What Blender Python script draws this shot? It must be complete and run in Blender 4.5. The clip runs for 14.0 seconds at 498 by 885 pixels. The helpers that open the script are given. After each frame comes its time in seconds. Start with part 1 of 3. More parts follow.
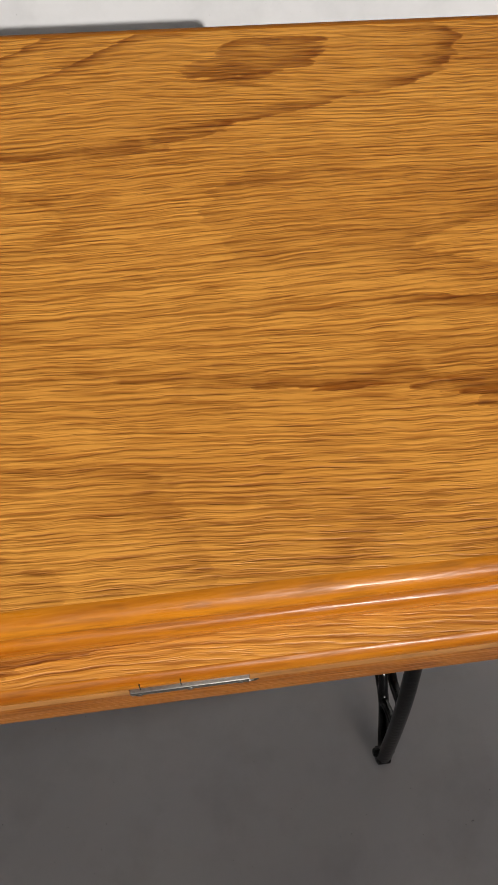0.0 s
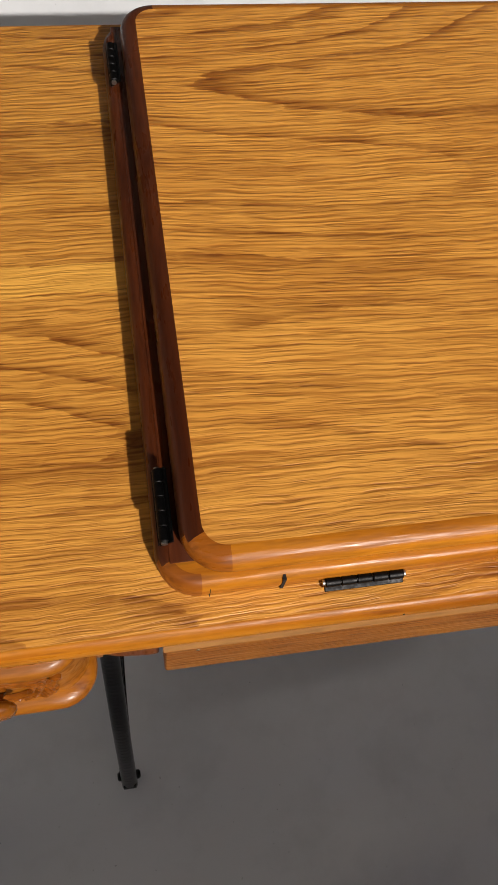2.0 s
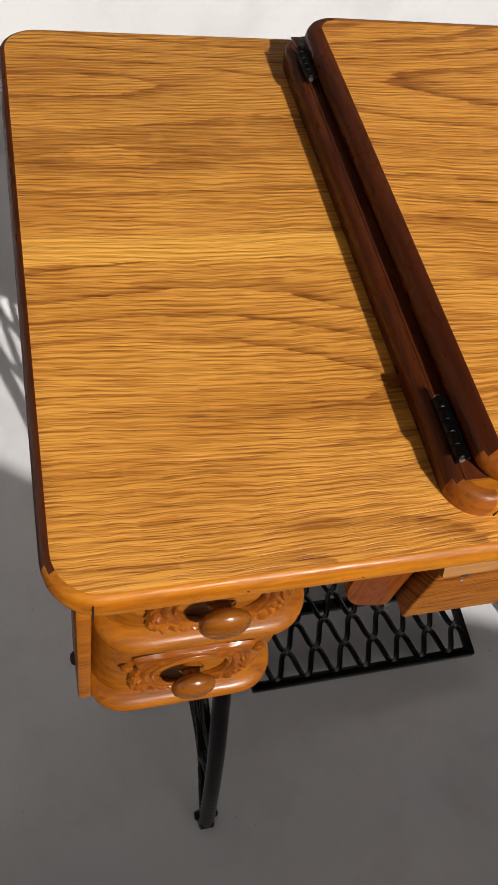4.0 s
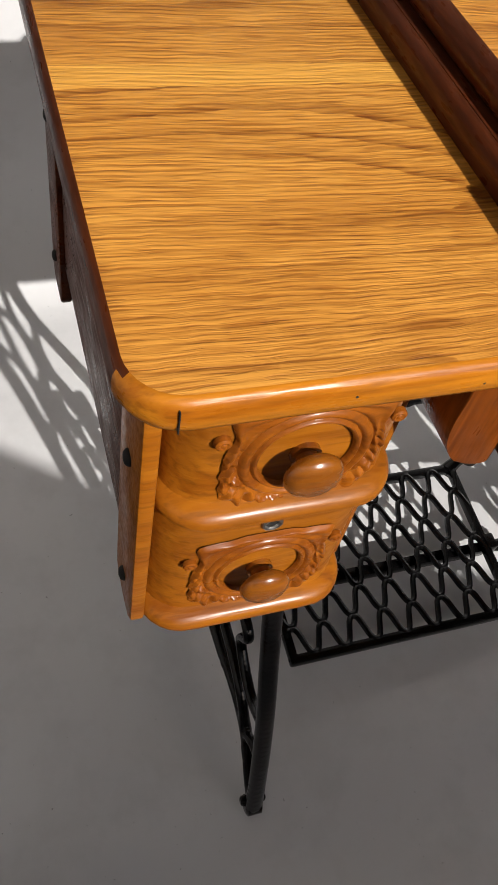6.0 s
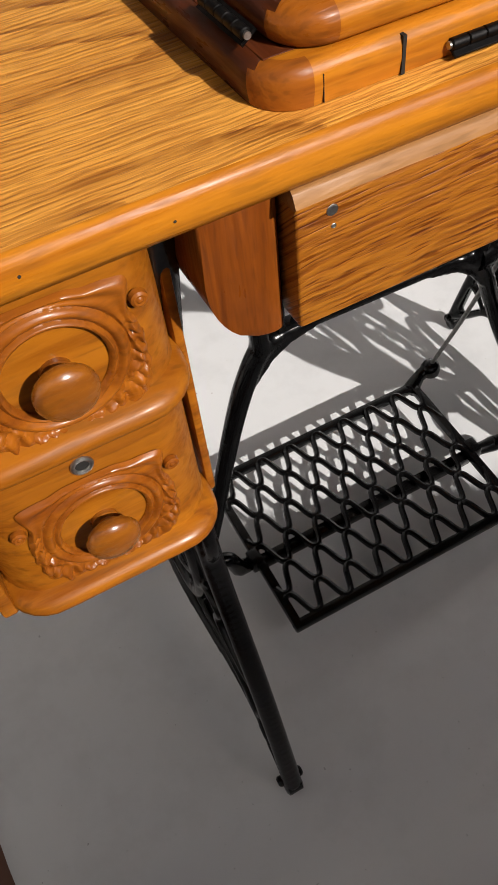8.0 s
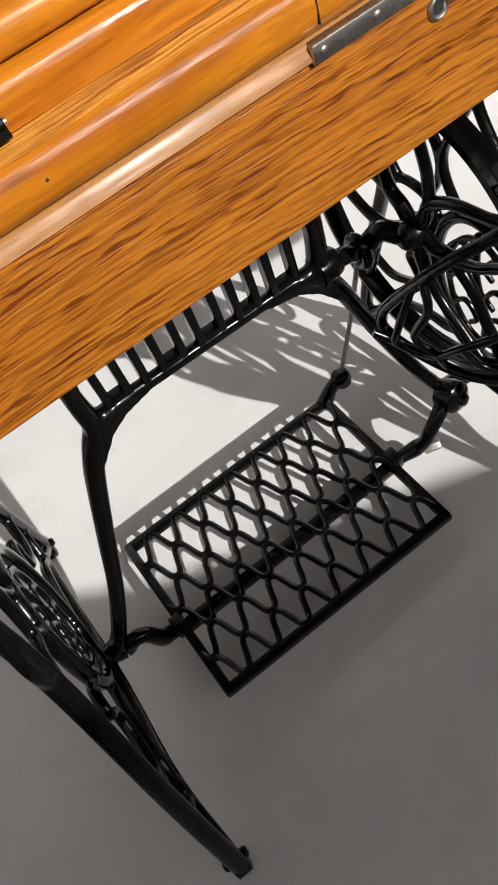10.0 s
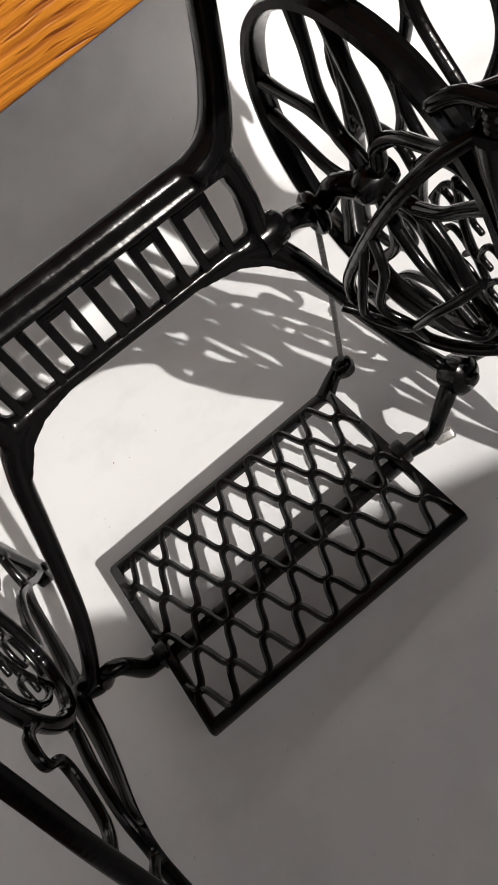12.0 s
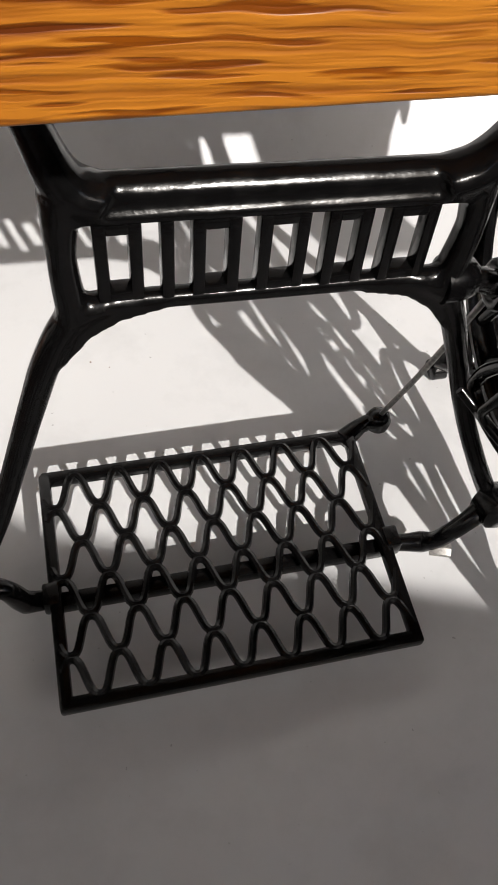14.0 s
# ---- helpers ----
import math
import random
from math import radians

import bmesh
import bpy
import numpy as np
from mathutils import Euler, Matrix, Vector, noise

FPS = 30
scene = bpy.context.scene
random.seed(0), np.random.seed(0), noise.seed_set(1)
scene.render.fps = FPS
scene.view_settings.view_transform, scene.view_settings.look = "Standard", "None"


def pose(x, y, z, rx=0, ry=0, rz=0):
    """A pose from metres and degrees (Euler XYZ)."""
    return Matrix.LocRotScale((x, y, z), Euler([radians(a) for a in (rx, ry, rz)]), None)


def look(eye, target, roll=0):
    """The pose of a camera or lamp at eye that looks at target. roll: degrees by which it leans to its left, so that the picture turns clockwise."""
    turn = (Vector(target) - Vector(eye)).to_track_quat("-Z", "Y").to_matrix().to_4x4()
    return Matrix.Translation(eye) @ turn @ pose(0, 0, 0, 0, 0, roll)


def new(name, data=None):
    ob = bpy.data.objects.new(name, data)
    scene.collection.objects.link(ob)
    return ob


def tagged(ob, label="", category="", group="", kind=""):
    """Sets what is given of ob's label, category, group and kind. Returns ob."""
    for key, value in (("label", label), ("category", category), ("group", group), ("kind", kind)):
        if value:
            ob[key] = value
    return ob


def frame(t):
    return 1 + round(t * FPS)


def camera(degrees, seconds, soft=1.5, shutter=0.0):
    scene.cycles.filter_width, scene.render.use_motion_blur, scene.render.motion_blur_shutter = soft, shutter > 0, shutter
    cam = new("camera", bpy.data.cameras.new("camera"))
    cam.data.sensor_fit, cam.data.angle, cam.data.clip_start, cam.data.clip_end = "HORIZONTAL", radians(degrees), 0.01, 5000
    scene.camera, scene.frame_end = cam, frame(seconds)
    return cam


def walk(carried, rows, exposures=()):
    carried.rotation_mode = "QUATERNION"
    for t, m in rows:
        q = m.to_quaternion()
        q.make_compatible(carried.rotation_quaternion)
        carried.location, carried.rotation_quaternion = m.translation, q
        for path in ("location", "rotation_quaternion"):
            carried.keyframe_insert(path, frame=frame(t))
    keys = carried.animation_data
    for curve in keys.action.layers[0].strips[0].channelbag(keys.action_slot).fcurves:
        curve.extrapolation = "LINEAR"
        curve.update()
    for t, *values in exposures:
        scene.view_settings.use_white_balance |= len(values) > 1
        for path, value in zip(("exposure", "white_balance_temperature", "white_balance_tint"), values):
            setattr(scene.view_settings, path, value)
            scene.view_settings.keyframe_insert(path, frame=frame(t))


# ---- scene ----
cam = camera(34.5, 14.0, 1.0)
PATH = [
    (0, (0.493, -0.067, 1.188), (0.706, 0.766, -0.618), 7.4),
    (0.5, (0.457, -0.07, 1.201), (0.692, 0.754, -0.606), 9.0),
    (1, (0.399, -0.074, 1.192), (0.65, 0.746, -0.615), 10.1),
    (1.5, (0.298, -0.073, 1.185), (0.571, 0.747, -0.619), 11.6),
    (2, (0.211, -0.087, 1.18), (0.509, 0.75, -0.612), 12.3),
    (2.5, (0.147, -0.09, 1.178), (0.47, 0.772, -0.598), 13.1),
    (3, (0.089, -0.095, 1.169), (0.475, 0.818, -0.568), 14.0),
    (3.5, (0.044, -0.112, 1.155), (0.487, 0.843, -0.545), 15.8),
    (4, (0.013, -0.138, 1.131), (0.510, 0.862, -0.529), 17.2),
    (4.2, (0.003, -0.146, 1.119), (0.501, 0.868, -0.533), 16.8),
    (6.3, (-0.033, -0.191, 0.992), (0.539, 0.878, -0.598), 13.0),
    (6.5, (-0.027, -0.198, 0.981), (0.533, 0.873, -0.612), 10.9),
    (7, (0.006, -0.221, 0.969), (0.533, 0.873, -0.621), 4.7),
    (7.5, (0.046, -0.236, 0.962), (0.536, 0.879, -0.625), -1.9),
    (8, (0.088, -0.245, 0.948), (0.537, 0.889, -0.637), -8.0),
    (8.5, (0.134, -0.256, 0.941), (0.55, 0.892, -0.643), -13.4),
    (9, (0.177, -0.255, 0.931), (0.565, 0.899, -0.655), -17.6),
    (11.5, (0.445, -0.269, 0.825), (0.593, 0.995, -0.717), -35.2),
    (12, (0.43, -0.272, 0.774), (0.543, 1.067, -0.707), -36.4),
    (12.5, (0.407, -0.244, 0.762), (0.505, 1.089, -0.725), -32.3),
    (13, (0.375, -0.194, 0.757), (0.516, 1.079, -0.78), -22.5),
    (13.5, (0.347, -0.144, 0.762), (0.593, 1.051, -0.823), -8.3),
    (14, (0.323, -0.124, 0.749), (0.694, 1.014, -0.854), 6.5),
]
walk(cam, [(t, look(eye, target, roll)) for t, eye, target, roll in PATH],
     [(0, -0.36), (1.5, -0.30), (3.0, -0.18), (4.2, -0.12), (6.3, 0.07), (9.2, 0.10), (11.3, 0.28), (14, 0.28)])

# ---- world, sun, exposure ----
SUN_WAY = Vector((0.45, -1.34, 1.0)).normalized()          # towards the sun
world = bpy.data.worlds.new("sky")
scene.world = world
world.use_nodes = True
wn, wl = world.node_tree.nodes, world.node_tree.links
sky = wn.new("ShaderNodeTexSky")
sky.sky_type = "NISHITA"
sky.sun_disc = False
sky.sun_elevation = math.asin(SUN_WAY.z)
sky.sun_rotation = math.atan2(SUN_WAY.x, SUN_WAY.y)
sky.dust_density = 2.5
wl.new(sky.outputs[0], wn["Background"].inputs[0])
wn["Background"].inputs[1].default_value = 0.118
sun = new("sun", bpy.data.lights.new("sun", "SUN"))
sun.data.energy = 5.0
sun.data.angle = radians(0.6)
sun.data.color = (1.0, 0.955, 0.90)
sun.matrix_world = look(SUN_WAY * 5, (0, 0, 0))
scene.view_settings.exposure = 0.0


# ---- materials ----
class Nodes:
    """A small builder of node materials."""

    def __init__(self, name):
        self.mat = bpy.data.materials.new(name)
        self.mat.use_nodes = True
        self.t = self.mat.node_tree
        self.p = self.t.nodes["Principled BSDF"]
        self.pos = self.add("ShaderNodeTexCoord").outputs["Object"]

    def add(self, kind, **values):
        n = self.t.nodes.new(kind)
        for key, value in values.items():
            if key in n.inputs:
                n.inputs[key].default_value = value
        return n

    def link(self, a, b):
        self.t.links.new(a, b)

    def stretched(self, sx, sy, sz, source=None):
        m = self.add("ShaderNodeMapping")
        m.inputs["Scale"].default_value = (sx, sy, sz)
        self.link(source or self.pos, m.inputs["Vector"])
        return m.outputs[0]

    def noise(self, vector, scale, detail=4.0, rough=0.55, distortion=0.0):
        n = self.add("ShaderNodeTexNoise", Scale=scale, Detail=detail, Roughness=rough, Distortion=distortion)
        self.link(vector, n.inputs["Vector"])
        return n.outputs["Fac"]

    def ramp(self, fac, *stops):
        r = self.add("ShaderNodeValToRGB")
        while len(r.color_ramp.elements) < len(stops):
            r.color_ramp.elements.new(0.5)
        for e, (at, c) in zip(r.color_ramp.elements, stops):
            e.position = at
            e.color = (*c, 1) if isinstance(c, tuple) else (c, c, c, 1)
        self.link(fac, r.inputs[0])
        return r.outputs["Color"]

    def mix(self, kind, fac, a, b):
        m = self.t.nodes.new("ShaderNodeMix")
        m.data_type, m.blend_type = "RGBA", kind
        for socket, value in ((m.inputs[0], fac), (m.inputs[6], a), (m.inputs[7], b)):
            if hasattr(value, "is_output"):
                self.link(value, socket)
            elif isinstance(value, tuple):
                socket.default_value = (*value, 1)
            else:
                socket.default_value = value
        return m.outputs[2]

    def math(self, op, a, b=0.0):
        m = self.t.nodes.new("ShaderNodeMath")
        m.operation = op
        for socket, value in ((m.inputs[0], a), (m.inputs[1], b)):
            if hasattr(value, "is_output"):
                self.link(value, socket)
            else:
                socket.default_value = value
        return m.outputs[0]

    def bump(self, height, strength, distance):
        b = self.add("ShaderNodeBump", Strength=strength, Distance=distance)
        self.link(height, b.inputs["Height"])
        self.link(b.outputs[0], self.p.inputs["Normal"])

    def done(self, colour, rough, metal=0.0, coat=0.0):
        for socket, value in (("Base Color", colour), ("Roughness", rough)):
            if hasattr(value, "is_output"):
                self.link(value, self.p.inputs[socket])
            else:
                self.p.inputs[socket].default_value = (*value, 1) if isinstance(value, tuple) else value
        self.p.inputs["Metallic"].default_value = metal
        self.p.inputs["Coat Weight"].default_value = coat
        self.p.inputs["Coat Roughness"].default_value = 0.22
        return self.mat


def oak(name, light, mid, dark, offset=0.0, coat=0.06, rough=0.40, contrast=1.0, stripe=None, relief=0.5, mark=0.62):
    """Varnished oak, its grain along x: growth figure, wavy open grain, pores and broad tone changes."""
    n = Nodes(name)
    split = n.add("ShaderNodeSeparateXYZ")
    n.link(n.pos, split.inputs[0])
    x, across = n.math("ADD", split.outputs[0], offset), n.math("ADD", split.outputs[1], split.outputs[2])

    def field(a, b, scale=1.0, detail=3.0, rough_=0.55, coord=None, distortion=0.0):
        c = n.add("ShaderNodeCombineXYZ")
        n.link(n.math("MULTIPLY", x, a), c.inputs[0])
        n.link(n.math("MULTIPLY", coord or across, b), c.inputs[1])
        c.inputs[2].default_value = offset
        return n.noise(c.outputs[0], scale, detail, rough_, distortion)

    # long grain with a slow bend and a small ripple; the growth figure bends more
    bend = n.math("MULTIPLY", field(1.7, 3.2, 1.0, 1.0, 0.4), 0.080)
    ripple = n.math("MULTIPLY", field(30.0, 26.0, 1.0, 2.0, 0.55), 0.0036)
    u = n.math("ADD", n.math("ADD", across, bend), ripple)
    # open grain in streaks of several widths, broken along their length
    drift = n.math("MULTIPLY", field(13.0, 60.0, 1.0, 2.0, 0.5, u), 16.0)
    even = n.math("MULTIPLY", n.math("SINE", n.math("ADD", n.math("MULTIPLY", u, 1650.0), drift)), 0.070)
    fine = n.math("ADD", field(24.0, 470.0, 1.0, 2.0, 0.6, u, 0.15), even)
    band = field(4.0, 88.0, 1.0, 2.0, 0.5, u)
    pore = field(46.0, 640.0, 1.0, 1.0, 0.5, u)
    lines = n.ramp(fine, (0.30, 0.0), (0.47, 0.55), (0.64, 1.0))
    bands = n.ramp(band, (0.32, 0.0), (0.50, 0.8), (0.66, 1.0))
    ticks = n.ramp(pore, (0.33, 0.0), (0.42, 1.0))
    tone = n.mix("MIX", lines, mid, light)
    tone = n.mix("MIX", n.math("MULTIPLY", n.math("SUBTRACT", 1.0, bands), 0.24), tone, n.mix("MIX", lines, dark, mid))
    low = tuple(1 - contrast * (1 - c) for c in (0.52, 0.40, 0.28))
    tone = n.mix("MULTIPLY", mark, tone, n.mix("MIX", ticks, low, (1.0, 1.0, 1.0)))
    # arched growth figure: rings that close in long loops, dark at the spring wood and fading out
    hill = n.math("ADD", field(1.25, 6.2, 1.0, 1.0, 0.4), n.math("MULTIPLY", field(34.0, 150.0, 1.0, 2.5, 0.6), 0.020))
    ring = n.math("FRACT", n.math("MULTIPLY", hill, 17.0))
    loops = n.ramp(ring, (0.0, 0.45), (0.03, 0.0), (0.12, 0.30), (0.24, 0.80), (0.45, 1.0), (0.96, 1.0))
    where = n.ramp(field(2.4, 6.5, 1.0, 1.0, 0.4), (0.40, 0.35), (0.56, 1.0))
    broken = n.ramp(field(20.0, 210.0, 1.0, 2.0, 0.6, u), (0.34, 0.35), (0.60, 1.0))
    tone = n.mix("MULTIPLY", n.math("MULTIPLY", where, broken), tone, n.mix("MIX", loops, (0.38, 0.25, 0.15), (1.0, 1.0, 1.0)))
    # broad changes of colour, and short silvery flecks lying across the grain
    broad = field(4.0, 14.0, 1.0, 3.0, 0.55)
    tone = n.mix("MULTIPLY", 0.75, tone, n.ramp(broad, (0.32, (0.74, 0.64, 0.52)), (0.50, (0.95, 0.92, 0.88)), (0.64, (1.0, 1.0, 1.0))))
    fleck = n.ramp(field(62.0, 44.0, 1.0, 2.0, 0.5), (0.58, 0.0), (0.72, 1.0))
    tone = n.mix("MIX", n.math("MULTIPLY", fleck, 0.22), tone, light)
    if stripe:
        y0, y1, pale = stripe
        inside = n.math("MULTIPLY", n.math("GREATER_THAN", n.math("ADD", split.outputs[1], n.math("MULTIPLY", lines, 0.003)), y0),
                        n.math("LESS_THAN", n.math("ADD", split.outputs[1], n.math("MULTIPLY", lines, 0.003)), y1))
        tone = n.mix("MIX", n.math("MULTIPLY", inside, 0.8), tone, n.mix("MULTIPLY", 1.0, pale, n.mix("MIX", lines, (0.75, 0.7, 0.6), (1.0, 1.0, 1.0))))
    height = n.math("ADD", n.math("MULTIPLY", ticks, 0.35), n.math("MULTIPLY", lines, 0.75))
    n.bump(height, relief, 0.0008)
    n.p.inputs["Specular IOR Level"].default_value = 0.32
    return n.done(tone, n.ramp(fine, (0.3, rough + 0.14), (0.7, rough - 0.06)), 0.0, coat)


def plain_wood(name, light, dark, axis, rough=0.28, coat=0.5, scale=1.0):
    """Fine-grained varnished hardwood with soft streaks and small flecks along one axis."""
    n = Nodes(name)
    lay = {"x": (4.0, 60.0, 60.0), "y": (60.0, 4.0, 60.0), "z": (60.0, 60.0, 4.0)}[axis]
    streak = n.noise(n.stretched(*(v * scale for v in lay)), 1.6, 4.0, 0.6, 0.6)
    cloud = n.noise(n.pos, 28.0 * scale, 3.0, 0.55, 0.4)
    fleck = n.noise(n.stretched(*((40.0 if v < 10 else 330.0) * scale for v in lay)), 1.0, 2.0, 0.5)
    tone = n.mix("MIX", n.ramp(streak, (0.26, 0.0), (0.62, 1.0)), dark, light)
    tone = n.mix("MULTIPLY", 0.30, tone, n.ramp(cloud, (0.3, 0.58), (0.62, 1.0)))
    tone = n.mix("MULTIPLY", 0.40, tone, n.ramp(fleck, (0.34, 0.45), (0.48, 1.0)))
    patch = n.noise(n.stretched(*(v / 9.0 for v in lay)), 9.0 * scale, 3.0, 0.6, 0.8)
    tone = n.mix("MULTIPLY", 0.22, tone, n.ramp(patch, (0.34, (0.55, 0.46, 0.40)), (0.60, (1.0, 1.0, 1.0))))
    n.bump(n.math("ADD", n.math("MULTIPLY", fleck, 1.0), n.math("MULTIPLY", streak, 0.35)), 0.40, 0.0008)
    n.p.inputs["Specular IOR Level"].default_value = 0.22
    return n.done(tone, n.ramp(n.math("ADD", n.math("MULTIPLY", cloud, 0.5), n.math("MULTIPLY", fleck, 0.5)), (0.36, rough + 0.20), (0.60, rough - 0.06)), 0.0, coat)


OAK_TOP = oak("oak_tabletop", (0.74, 0.345, 0.062), (0.41, 0.152, 0.019), (0.230, 0.072, 0.008), 0.0, mark=0.48, stripe=(0.217, 0.240, (0.84, 0.42, 0.075)))
OAK_LID = oak("oak_lid", (0.77, 0.355, 0.064), (0.42, 0.155, 0.020), (0.230, 0.072, 0.008), 3.7, mark=0.48)
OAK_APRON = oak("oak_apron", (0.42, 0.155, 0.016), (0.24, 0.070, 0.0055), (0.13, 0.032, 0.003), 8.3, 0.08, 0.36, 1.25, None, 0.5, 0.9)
EDGE = plain_wood("amber_lipping", (0.53, 0.188, 0.012), (0.30, 0.080, 0.004), "x", 0.33, 0.03)
# lipping with the shade of the end edges put into its colour
SHADED_BROWN = plain_wood("shaded_brown_wood", (0.100, 0.023, 0.006), (0.052, 0.011, 0.0035), "y", 0.32, 0.0)
DRAWER = plain_wood("drawer_wood", (0.37, 0.122, 0.008), (0.20, 0.050, 0.003), "x", 0.34, 0.12, 0.8)
CARVED = plain_wood("carved_wood", (0.34, 0.100, 0.008), (0.18, 0.042, 0.004), "x", 0.30, 0.20, 0.7)
KNOB = plain_wood("knob_wood", (0.28, 0.088, 0.008), (0.17, 0.046, 0.005), "x", 0.20, 0.8)
CORNER = plain_wood("brown_corner", (0.34, 0.098, 0.009), (0.20, 0.050, 0.005), "x", 0.33, 0.03)
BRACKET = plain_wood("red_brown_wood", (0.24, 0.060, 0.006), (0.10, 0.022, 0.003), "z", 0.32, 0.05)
RAW = plain_wood("pale_bevel", (0.36, 0.17, 0.052), (0.25, 0.11, 0.034), "x", 0.45, 0.1)


def iron_material():
    n = Nodes("black_enamelled_cast_iron")
    orange = n.noise(n.pos, 160.0, 3.0, 0.6)
    lump = n.noise(n.pos, 24.0, 2.0, 0.5)
    dust = n.noise(n.pos, 70.0, 5.0, 0.7)
    n.bump(n.math("ADD", n.math("MULTIPLY", orange, 0.35), lump), 0.35, 0.0018)
    n.p.inputs["Specular IOR Level"].default_value = 0.30
    tone = n.mix("MIX", n.ramp(dust, (0.56, 0.0), (0.78, 0.5)), (0.0022, 0.0021, 0.0022), (0.0070, 0.0066, 0.0060))
    return n.done(tone, n.ramp(dust, (0.4, 0.14), (0.72, 0.28)), 0.0, 0.05)


def paper_material():
    n = Nodes("white_backdrop_paper")
    broad = n.noise(n.pos, 1.7, 2.0, 0.5)
    smudge = n.noise(n.pos, 9.0, 5.0, 0.65)
    speck = n.noise(n.pos, 150.0, 2.0, 0.5)
    tone = n.mix("MIX", n.ramp(broad, (0.3, 0.0), (0.7, 1.0)), (0.575, 0.575, 0.585), (0.640, 0.640, 0.648))
    tone = n.mix("MULTIPLY", 0.35, tone, n.ramp(smudge, (0.30, 0.72), (0.52, 1.0)))
    tone = n.mix("MULTIPLY", 0.5, tone, n.ramp(speck, (0.22, 0.25), (0.25, 1.0)))
    n.bump(broad, 0.25, 0.03)
    return n.done(tone, 0.62)


def plaster_material(name, a, b):
    n = Nodes(name)
    broad = n.noise(n.pos, 2.0, 4.0, 0.6)
    grain = n.noise(n.pos, 90.0, 3.0, 0.6)
    n.bump(grain, 0.3, 0.003)
    return n.done(n.mix("MIX", broad, a, b), 0.8)


def metal_material(name, colour, rough):
    n = Nodes(name)
    wear = n.noise(n.pos, 220.0, 4.0, 0.65)
    tone = n.mix("MULTIPLY", 0.7, colour, n.ramp(wear, (0.35, 0.4), (0.6, 1.0)))
    n.bump(wear, 0.2, 0.0006)
    return n.done(tone, n.ramp(wear, (0.3, rough + 0.2), (0.7, rough)), 1.0)


IRON = iron_material()
PAPER = paper_material()
WALL = plaster_material("grey_plaster", (0.19, 0.19, 0.20), (0.24, 0.24, 0.25))
# white of the added reflector on the left
BOUNCE_WHITE = plaster_material("white_bounce_paint", (0.74, 0.73, 0.71), (0.80, 0.79, 0.77))
TILE = plaster_material("brown_tile", (0.135, 0.062, 0.042), (0.19, 0.092, 0.062))
GROUT = plaster_material("dark_grout", (0.05, 0.04, 0.035), (0.075, 0.06, 0.05))
STEEL = metal_material("worn_steel", (0.55, 0.53, 0.50), 0.30)
ROD = metal_material("grey_steel_rod", (0.30, 0.29, 0.28), 0.38)
BLACK_STEEL = metal_material("blackened_steel", (0.020, 0.019, 0.019), 0.40)
PIN = plaster_material("black_nail_head", (0.008, 0.008, 0.008), (0.015, 0.014, 0.014))
HOLE = plaster_material("dark_hole", (0.006, 0.005, 0.004), (0.012, 0.010, 0.008))


# ---- mesh helpers ----
def thing(name, label, category, at=(0, 0, 0), group="", kind=""):
    ob = new(name)
    ob.location = at
    return tagged(ob, label, category, group, kind)


def part(name, bm, material, parent=None, label="", smooth=True):
    """One bmesh as one mesh object, under a thing or a part. All meshes are made in world metres."""
    me = bpy.data.meshes.new(name)
    bmesh.ops.recalc_face_normals(bm, faces=bm.faces)
    bm.to_mesh(me)
    bm.free()
    for m in material if isinstance(material, (list, tuple)) else (material,):
        me.materials.append(m)
    if smooth:
        me.shade_smooth()
        me.set_sharp_from_angle(angle=radians(42))
    ob = new(name, me)
    if parent is not None:
        ob.parent = parent
        top = parent
        shift = Vector((0, 0, 0))
        while top is not None:
            shift += top.location
            top = top.parent
        ob.location = -shift
    if label:
        tagged(ob, label)
    return ob


def slab(x0, x1, y0, y1, z0, z1, bevel=0.002, segments=2):
    bm = bmesh.new()
    bmesh.ops.create_cube(bm, size=1.0)
    for v in bm.verts:
        v.co = Vector(((x0, x1)[v.co.x > 0], (y0, y1)[v.co.y > 0], (z0, z1)[v.co.z > 0]))
    if bevel:
        bmesh.ops.bevel(bm, geom=bm.edges[:], offset=bevel, segments=segments, affect="EDGES", profile=0.5)
    return bm


def rounded_outline(x0, x1, y0, y1, r, steps=8):
    pts = []
    for cx, cy, a0 in ((x1 - r, y0 + r, -90), (x1 - r, y1 - r, 0), (x0 + r, y1 - r, 90), (x0 + r, y0 + r, 180)):
        for i in range(steps + 1):
            a = radians(a0 + 90 * i / steps)
            pts.append((cx + r * math.cos(a), cy + r * math.sin(a)))
    return pts


def board(x0, x1, y0, y1, r, profile, steps=8, corner=1):
    """A board with rounded corners: profile is (inset, z) from the top face's rim down to the underside.
    Material 0: the top face; 1: the front and back edge; 2: the edges at the ends; corner: the front left corner."""
    bm = bmesh.new()
    rows = []
    for inset, z in profile:
        pts = rounded_outline(x0 + inset, x1 - inset, y0 + inset, y1 - inset, max(r - inset, 0.001), steps)
        rows.append([bm.verts.new((x, y, z)) for x, y in pts])
    n = len(rows[0])
    bm.faces.new(rows[0])
    bm.faces.new(rows[-1][::-1]).material_index = 1
    for a, b in zip(rows, rows[1:]):
        for i in range(n):
            j = (i + 1) % n
            f = bm.faces.new((a[i], a[j], b[j], b[i]))
            mid = (a[i].co + a[j].co) / 2
            # end edges get the darker wood that carries their shade in its colour
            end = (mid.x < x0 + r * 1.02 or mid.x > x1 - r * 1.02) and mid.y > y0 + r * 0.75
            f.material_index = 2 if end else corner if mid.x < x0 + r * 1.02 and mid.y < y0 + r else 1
    return bm


